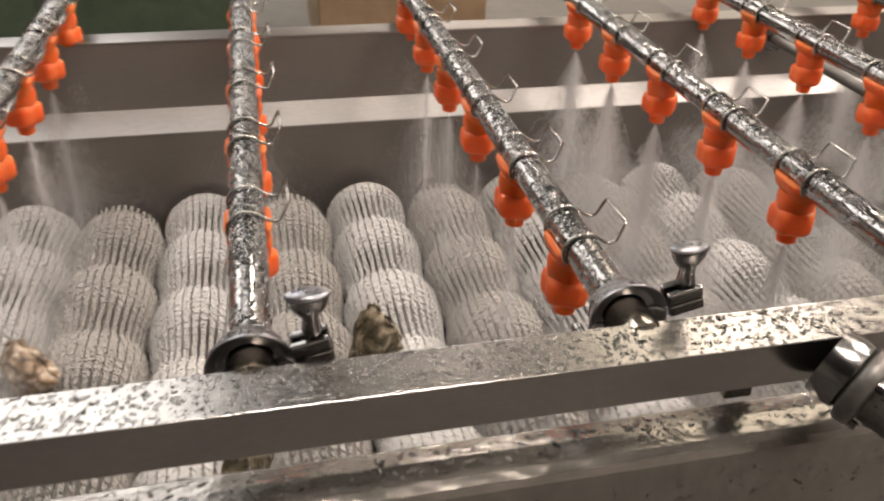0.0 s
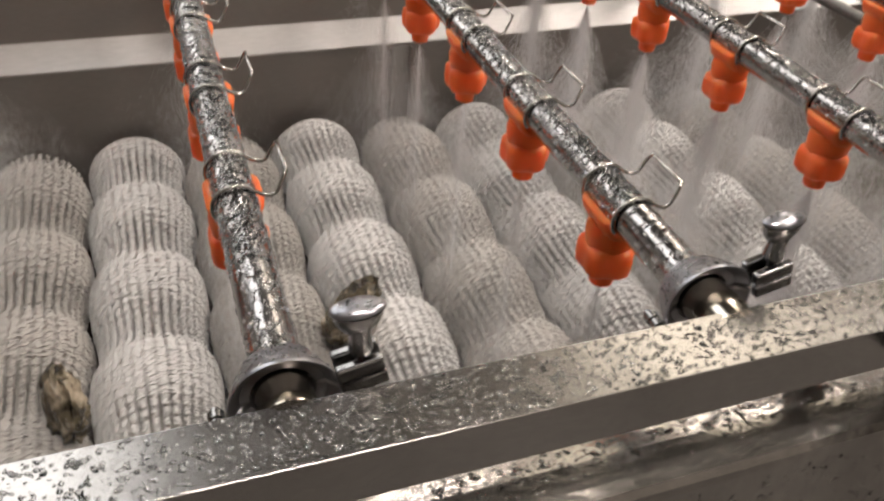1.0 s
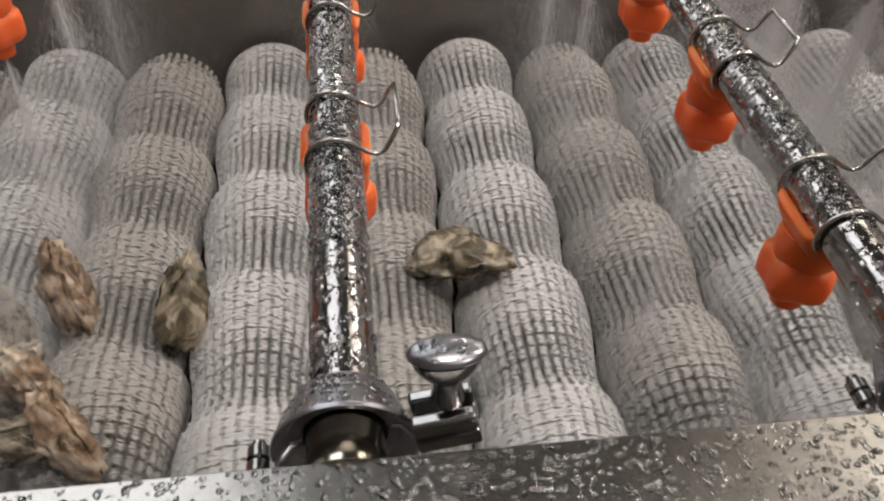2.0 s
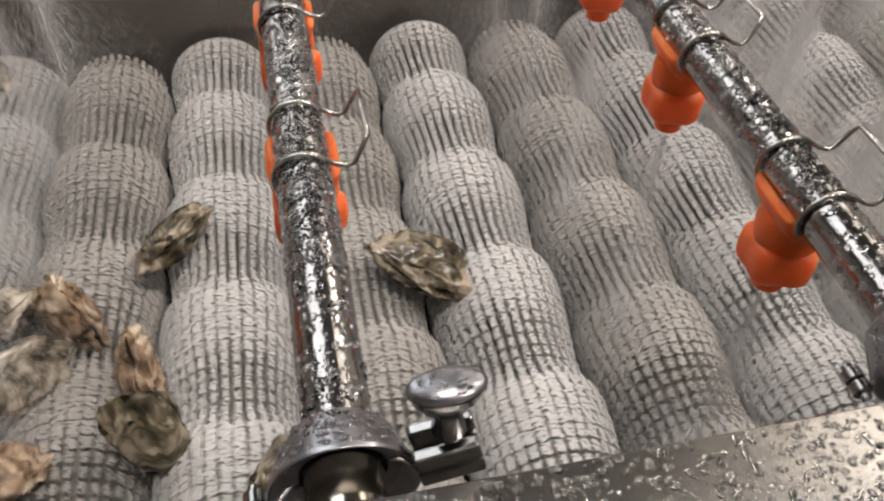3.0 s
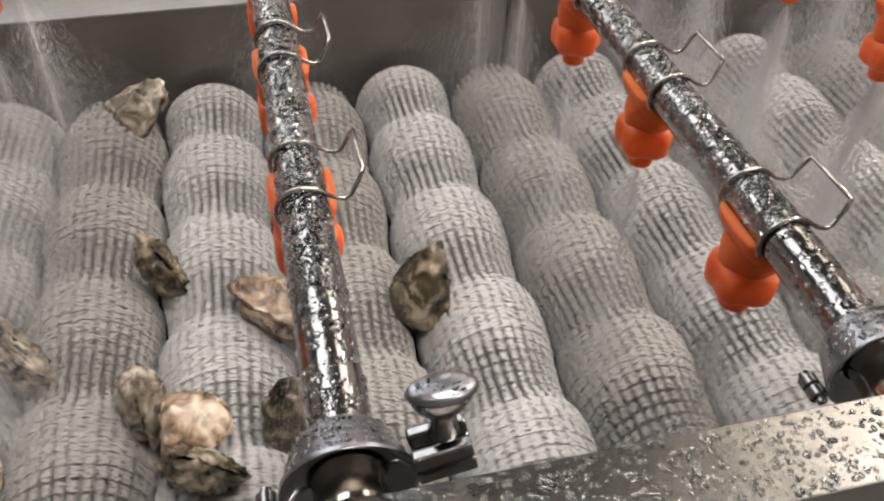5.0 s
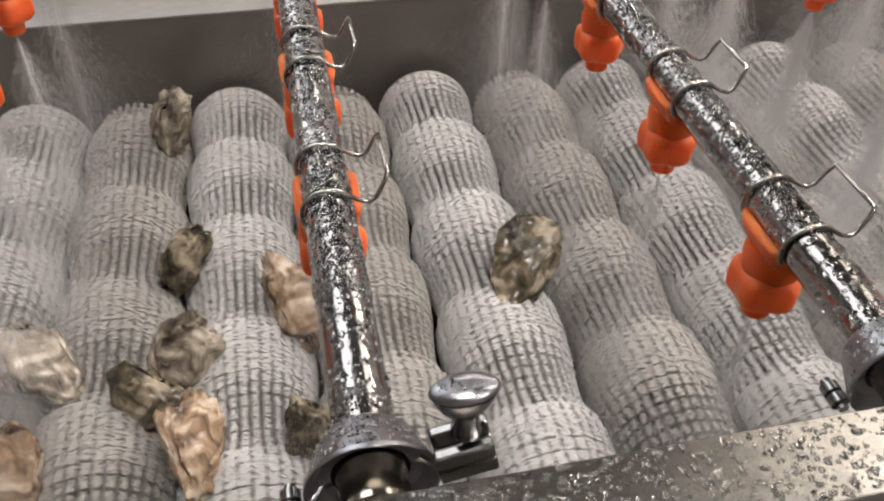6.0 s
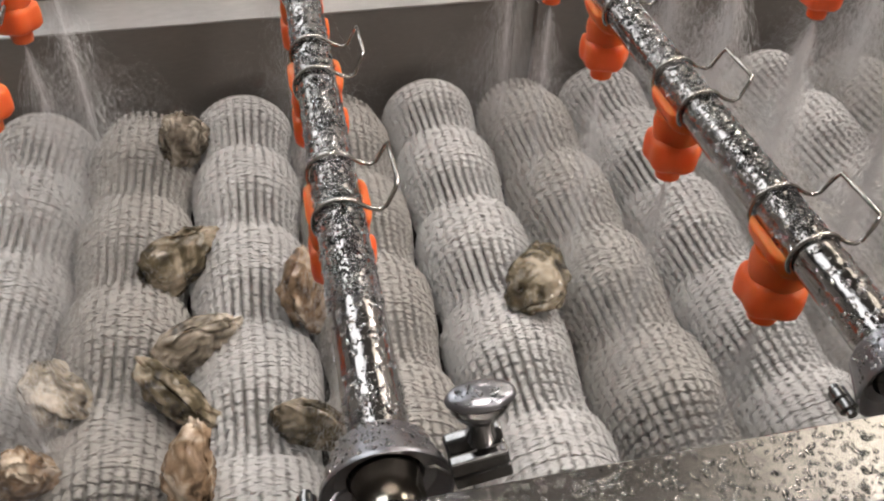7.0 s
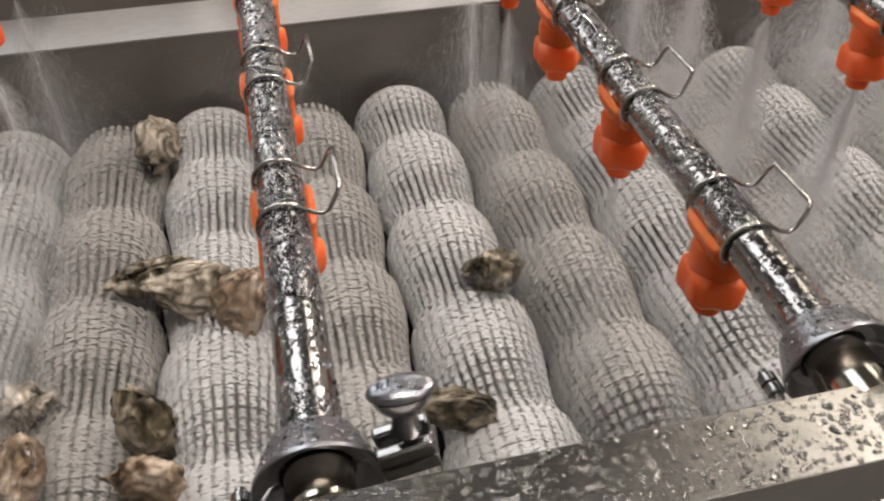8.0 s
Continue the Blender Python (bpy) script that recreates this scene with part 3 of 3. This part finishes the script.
def feed_pipe():
    """Dark inlet pipe with a flange that leaves the front of the rail."""
    f = empty("feed_pipe", look((0.452, -0.322, TOP - 0.030), (0.640, -0.62, TOP - 0.115)))
    part("tube", lathe(BLANK(), [(0.027, -0.9), (0.027, -0.0415)], Matrix(), 48), DARK_STEEL, f, "", True)
    part("flange", lathe(BLANK(), [(0.030, -0.041), (0.0365, -0.039), (0.0385, -0.036), (0.0385, -0.028), (0.0365, -0.025), (0.030, -0.023)], Matrix(), 48), DARK_STEEL, f, "dark wet union flange", True)
    part("collar", lathe(BLANK(), [(0.030, -0.0225), (0.033, -0.020), (0.034, -0.008), (0.032, 0.004)], Matrix(), 48), CLAMP_STEEL, f, "pale wet steel collar", True)
    for k in range(4):
        a = radians(45 + 90 * k)
        part("bolt", lathe(BLANK(), [(0.004, -0.047), (0.004, -0.040)], Matrix.Translation((0.033 * math.cos(a), 0.033 * math.sin(a), 0)), 6), CLAMP_STEEL, f)
    # elbow and riser that bring the water up from the floor
    back = f.matrix_basis.inverted()
    turn_at = f.matrix_basis @ Vector((0, 0, -0.9))
    ahead = f.matrix_basis.to_3x3() @ Vector((0, 0, -1))
    pts = [turn_at + ahead * 0.0005]
    for i in range(1, 9):
        a = math.pi / 2 * i / 8
        pts.append(turn_at + ahead * (0.0005 + 0.08 * math.sin(a)) + Vector((0, 0, -0.08 * (1 - math.cos(a)))))
    pts.append(Vector((pts[-1].x, pts[-1].y, 0.0)))
    part("riser", tube(BLANK(), [back @ p for p in pts], 0.027, 32), DARK_STEEL, f, "", True)
    rng = random.Random(61)
    beads = []
    for i in range(420):
        a, h = rng.uniform(0, 6.283), rng.uniform(-0.26, -0.044)
        beads.append(((0.027 * math.cos(a), 0.027 * math.sin(a), h), (math.cos(a), math.sin(a), 0), rng.choice((0.0007, 0.0011, 0.0016, 0.0024))))
    drops(drop_mesh("water_bead_coat", beads, 62), f)
    tagged(f, "dark wet inlet pipe with a union in front of the rail", "pipe")


feed_pipe()


def drain_pipe():
    """Plain lower pipe under the spray pipes, from wall to wall."""
    d = empty("return_pipe", pose(1.180, 0, TOP + -0.160))
    part("tube", lathe(BLANK(), [(0.012, -0.2), (0.012, 0.94)], ALONG_Y, 28), DARK_STEEL, d, "", True)
    part("wall_flange", lathe(BLANK(), [(0.030, 0.9405), (0.030, 0.9445)], ALONG_Y, 28), CLAMP_STEEL, d)
    tagged(d, "thin dark stained steel pipe below the spray pipes", "pipe")


drain_pipe()


def crate(x, y, z, turn, material, label):
    c = empty("crate", pose(x, y, z, 0, 0, turn))
    part("base", box(BLANK(), -0.28, 0.28, -0.19, 0.19, 0, 0.02, 0.004), material, c)
    for x0, x1, y0, y1 in ((-0.28, 0.28, -0.19, -0.175), (-0.28, 0.28, 0.175, 0.19), (-0.28, -0.265, -0.1745, 0.1745), (0.265, 0.28, -0.1745, 0.1745)):
        part("side", box(BLANK(), x0, x1, y0, y1, 0.0205, 0.26, 0.004), material, c)
    part("rim", box(BLANK(), -0.295, 0.295, -0.205, -0.191, 0.23, 0.262, 0.003), material, c)
    tagged(c, label, "crate", "crates behind the tank")


crate_table = empty("bench", pose(0, 2.2, 0))
part("top", box(BLANK(), -2.0, 1.6, -0.4, 0.4, 0.70, 0.74, 0.006), DARK_STEEL, crate_table)
for x in (-1.9, 1.5):
    for y in (-0.33, 0.33):
        part("leg", box(BLANK(), x - 0.025, x + 0.025, y - 0.025, y + 0.025, 0, 0.6995, 0.003), STEEL, crate_table)
tagged(crate_table, "long steel work bench behind the tank", "bench")
crate(-0.95, 2.05, 0.7405, 4, CRATE, "green plastic crate on the steel bench")
crate(-0.32, 2.05, 0.7405, -3, CRATE, "green plastic crate on the steel bench")
crate(0.45, 2.1, 0.7405, 2, CARTON, "brown crate on the steel bench")


# ---- oysters ----
def oyster(seed, size, material, label):
    """A rough two-valved shell, about size long."""
    rng = random.Random(seed)
    o = empty("oyster", pose(0, 0, 0))
    for name, s in (("cupped_valve", -1), ("flat_valve", 1)):
        bm = BLANK()
        bmesh.ops.create_icosphere(bm, subdivisions=4, radius=1)
        off = Vector((rng.uniform(0, 50), rng.uniform(0, 50), rng.uniform(0, 50)))
        for v in bm.verts:
            p = v.co.copy()
            taper = 1.0 - 0.45 * p.x
            lobes = 1 + 0.30 * noise.noise(p * 1.6 + off) + 0.16 * noise.noise(p * 4.5 + off) + 0.07 * noise.noise(p * 11 + off)
            q = Vector((p.x * 0.5 * lobes, p.y * 0.29 * taper * lobes, 0))
            dome = max(0.0, s * p.z)
            rim = math.hypot(p.x, p.y)
            frill = 0.030 * noise.noise(Vector((p.x * 3, p.y * 3, 0)) + off) * rim
            ridges = 0.020 * math.sin(22 * dome + 4 * noise.noise(p * 2 + off))
            q.z = s * (0.012 + dome * (0.23 if s < 0 else 0.14)) + frill + ridges * (1 if dome > 0.02 else 0) + 0.045 * noise.noise(p * 5 + off) + 0.02 * noise.noise(p * 12 + off)
            if s * p.z < 0:
                q.z = s * 0.006 + frill
            v.co = q * size
        part(name, bm, material, o, "", True)
    return tagged(o, label, "oyster", "oysters on the rollers")


OYSTERS = {
    "a": oyster(1, 0.138, SHELLS[1], "dark brown and grey oyster tumbling between two brush rollers"),
    "b": oyster(2, 0.117, SHELLS[1], "rough dark brown oyster tumbling on the brush rollers"),
    "c": oyster(3, 0.132, SHELLS[2], "pale grey oyster tumbling near the tank wall"),
    "d": oyster(4, 0.132, SHELLS[0], "pale tan oyster tumbling beside a spray pipe"),
    "e": oyster(5, 0.112, SHELLS[0], "elongated tan oyster tumbling on the brush rollers"),
    "f": oyster(6, 0.126, SHELLS[2], "pale brown oyster tumbling between brush rollers"),
    "g": oyster(7, 0.119, SHELLS[2], "ragged grey and tan oyster on the brush rollers"),
    "h": oyster(8, 0.119, SHELLS[1], "dark brown oyster rolling on top of a brush roller"),
    "i": oyster(9, 0.119, SHELLS[0], "small pale oyster tumbling between brush rollers"),
    "j": oyster(10, 0.100, SHELLS[1], "dark oyster tumbling near the side rail"),
}
def valley(x):
    """Height at which a shell lies: higher over a roller's crown."""
    d = ((x - ROLL_X) / PITCH) % 1.0
    return -0.400 + 0.016 * math.cos(2 * math.pi * d)


def spray_mesh(seed, count, thick=1.0):
    """A cone of fine falling streaks below a nozzle tip at the origin."""
    rng = random.Random(seed)
    verts, faces = [], []
    for i in range(count):
        if i % 2:
            d, k = 0.004 + 0.31 * rng.random() ** 0.7, min(0.42, abs(rng.gauss(0, 0.20)))
            long = rng.uniform(0.004, 0.016)
        else:
            # splash haze over the rollers
            d, k = rng.uniform(0.20, 0.335), 0.62 * math.sqrt(rng.random())
            long = rng.uniform(0.003, 0.007)
        a = rng.uniform(0, 6.283)
        way = Vector((k * math.cos(a), k * math.sin(a), -1)).normalized()
        p = Vector((k * math.cos(a), k * math.sin(a), -1)) * d
        side = way.orthogonal().normalized() * thick * rng.uniform(0.00006, 0.00015) * (1.0 if i % 2 else 0.62)
        up = way.cross(side)
        off = len(verts)
        verts.extend((tuple(p + side), tuple(p - 0.5 * side + 0.87 * up), tuple(p - 0.5 * side - 0.87 * up), tuple(p + way * long)))
        faces.extend(((off, off + 1, off + 2), (off, off + 3, off + 1), (off + 1, off + 3, off + 2), (off + 2, off + 3, off)))
    me = bpy.data.meshes.new("water_spray")
    me.from_pydata(verts, [], faces)
    me.materials.append(MIST)
    me.update()
    return me


SPRAYS = []
SPRAY_SET = [spray_mesh(31, 11000), spray_mesh(32, 20000), spray_mesh(33, 30000, 2.3)]
for n, (i, j, m) in enumerate(NOZZLES):
    ob = new("water_spray", SPRAY_SET[1 if i < 0 else min(2, i)])
    ob.matrix_basis = m @ pose(0, 0, -0.0985, 0, 0, 37 * n % 360)
    tagged(ob, "fine white water spray falling from an orange nozzle", "water spray", "water sprays", "stuff")
    SPRAYS.append(ob)


# ---- all that moves ----
def tumble(key, n, stops):
    """Carries an oyster from stop to stop while it rolls over."""
    ts = [s[0] for s in stops]
    rng = random.Random(n)
    rx, ry, rz = rng.uniform(0, 360), rng.uniform(0, 360), rng.uniform(0, 360)
    rows = []
    for i in range(33):
        t = i * 0.25
        x = float(np.interp(t, ts, [s[1] for s in stops]))
        y = float(np.interp(t, ts, [s[2] for s in stops]))
        rows.append((t, pose(x, y, TOP + valley(x) + 0.006 * math.sin(7 * t + n), 0, ry, rz) @ pose(0, 0, 0, rx, 0, 0)))
        ry -= 55
        rz += rng.uniform(-22, 22)
        rx += rng.uniform(-18, 18)
    walk(OYSTERS[key], rows)


def motions():
    turn = [round(0.2 * i, 2) for i in range(41)]
    for n, roller in enumerate(ROLLERS):
        base = roller.matrix_basis.copy()
        walk(roller, [(t, base @ pose(0, 0, 0, 0, 300 * t, 0)) for t in turn])
    for ob in SPRAYS:
        base = ob.matrix_basis.copy()
        walk(ob, [(0.25 * i, base @ pose(0, 0, 0, 0, 0, 75 * i)) for i in range(33)])
    # each stop: seconds, x, y on the rollers
    tumble("a", 0, [(0, .128, .257), (.5, .115, .23), (1, .115, .248), (1.5, .113, .274), (2.8, .081, .291), (3, .089, .262), (3.5, .112, .279), (4, .114, .288), (4.5, .107, .294), (5, .107, .277), (5.6, .15, .28), (6.2, .25, .29), (6.5, .266, .292), (7, .236, .292), (7.5, .274, .305), (8, .222, .302)])
    tumble("b", 1, [(0, -.40, .154), (.5, -.276, .188), (1, -.266, .163), (1.5, -.247, .167), (2.8, -.242, .327), (3, -.222, .364), (3.5, -.238, .411), (4, -.242, .395), (4.5, -.237, .388), (5, -.23, .388), (6.5, -.246, .408), (7, -.25, .427), (7.5, -.261, .414), (8, -.25, .41)])
    tumble("c", 2, [(0, -.83, .745), (1.5, -.79, .789), (3, -.526, .79), (3.5, -.396, .773), (4, -.382, .785), (4.5, -.229, .785), (5, -.278, .778), (6.5, -.252, .71), (7, -.25, .72), (7.5, -.249, .717), (8, -.24, .741)])
    tumble("d", 3, [(0, -.394, .282), (1.5, -.396, .249), (3, -.327, .24), (3.5, -.236, .229), (4, -.18, .288), (4.5, -.08, .289), (5, -.081, .278), (6.5, -.084, .3), (7, -.079, .31), (7.5, -.076, .294), (8, -.123, .306)])
    tumble("e", 4, [(0, -.445, .014), (1.5, -.38, -.02), (3, -.247, .151), (3.5, -.183, .097), (4, -.223, .12), (4.5, -.207, .104), (5, -.191, .096), (6.5, -.223, .065), (7.5, -.228, .062), (8, -.234, .055)])
    tumble("f", 5, [(0, -.626, .393), (1.5, -.479, .191), (3, -.403, .254), (3.5, -.39, .263), (4, -.34, .241), (4.5, -.348, .25), (5, -.397, .255), (6.5, -.395, .217), (7, -.388, .207), (7.5, -.39, .189), (8, -.387, .193)])
    tumble("g", 6, [(0, -.683, .333), (1.5, -.452, .104), (3, -.375, .145), (3.5, -.242, .16), (4, -.30, .10), (4.5, -.284, .093), (5, -.244, .159), (6.5, -.23, .246), (7, -.224, .254), (7.5, -.179, .287), (8, -.189, .349)])
    tumble("h", 7, [(0, -.578, .038), (1.5, -.462, .03), (3, -.232, .068), (3.5, -.28, .018), (4.5, -.313, .035), (5, -.185, .045), (6.5, -.299, .221), (7, -.245, .18), (7.5, -.2, .209), (8, -.24, .138)])
    tumble("i", 8, [(0, -.544, .129), (1.5, -.415, .149), (3, -.372, .048), (4, -.40, .098), (5, -.438, .118), (6.5, -.399, .066), (7, -.406, .084), (7.5, -.389, .076), (8, -.383, .104)])
    tumble("j", 9, [(0, -.084, .025), (1.5, -.082, -.014), (3, -.10, .0), (4, -.08, .077), (4.5, -.094, .085), (5, -.086, .098), (6.5, -.085, .073), (7, -.087, .092), (7.5, -.097, .135), (8, .11, .08)])

motions()
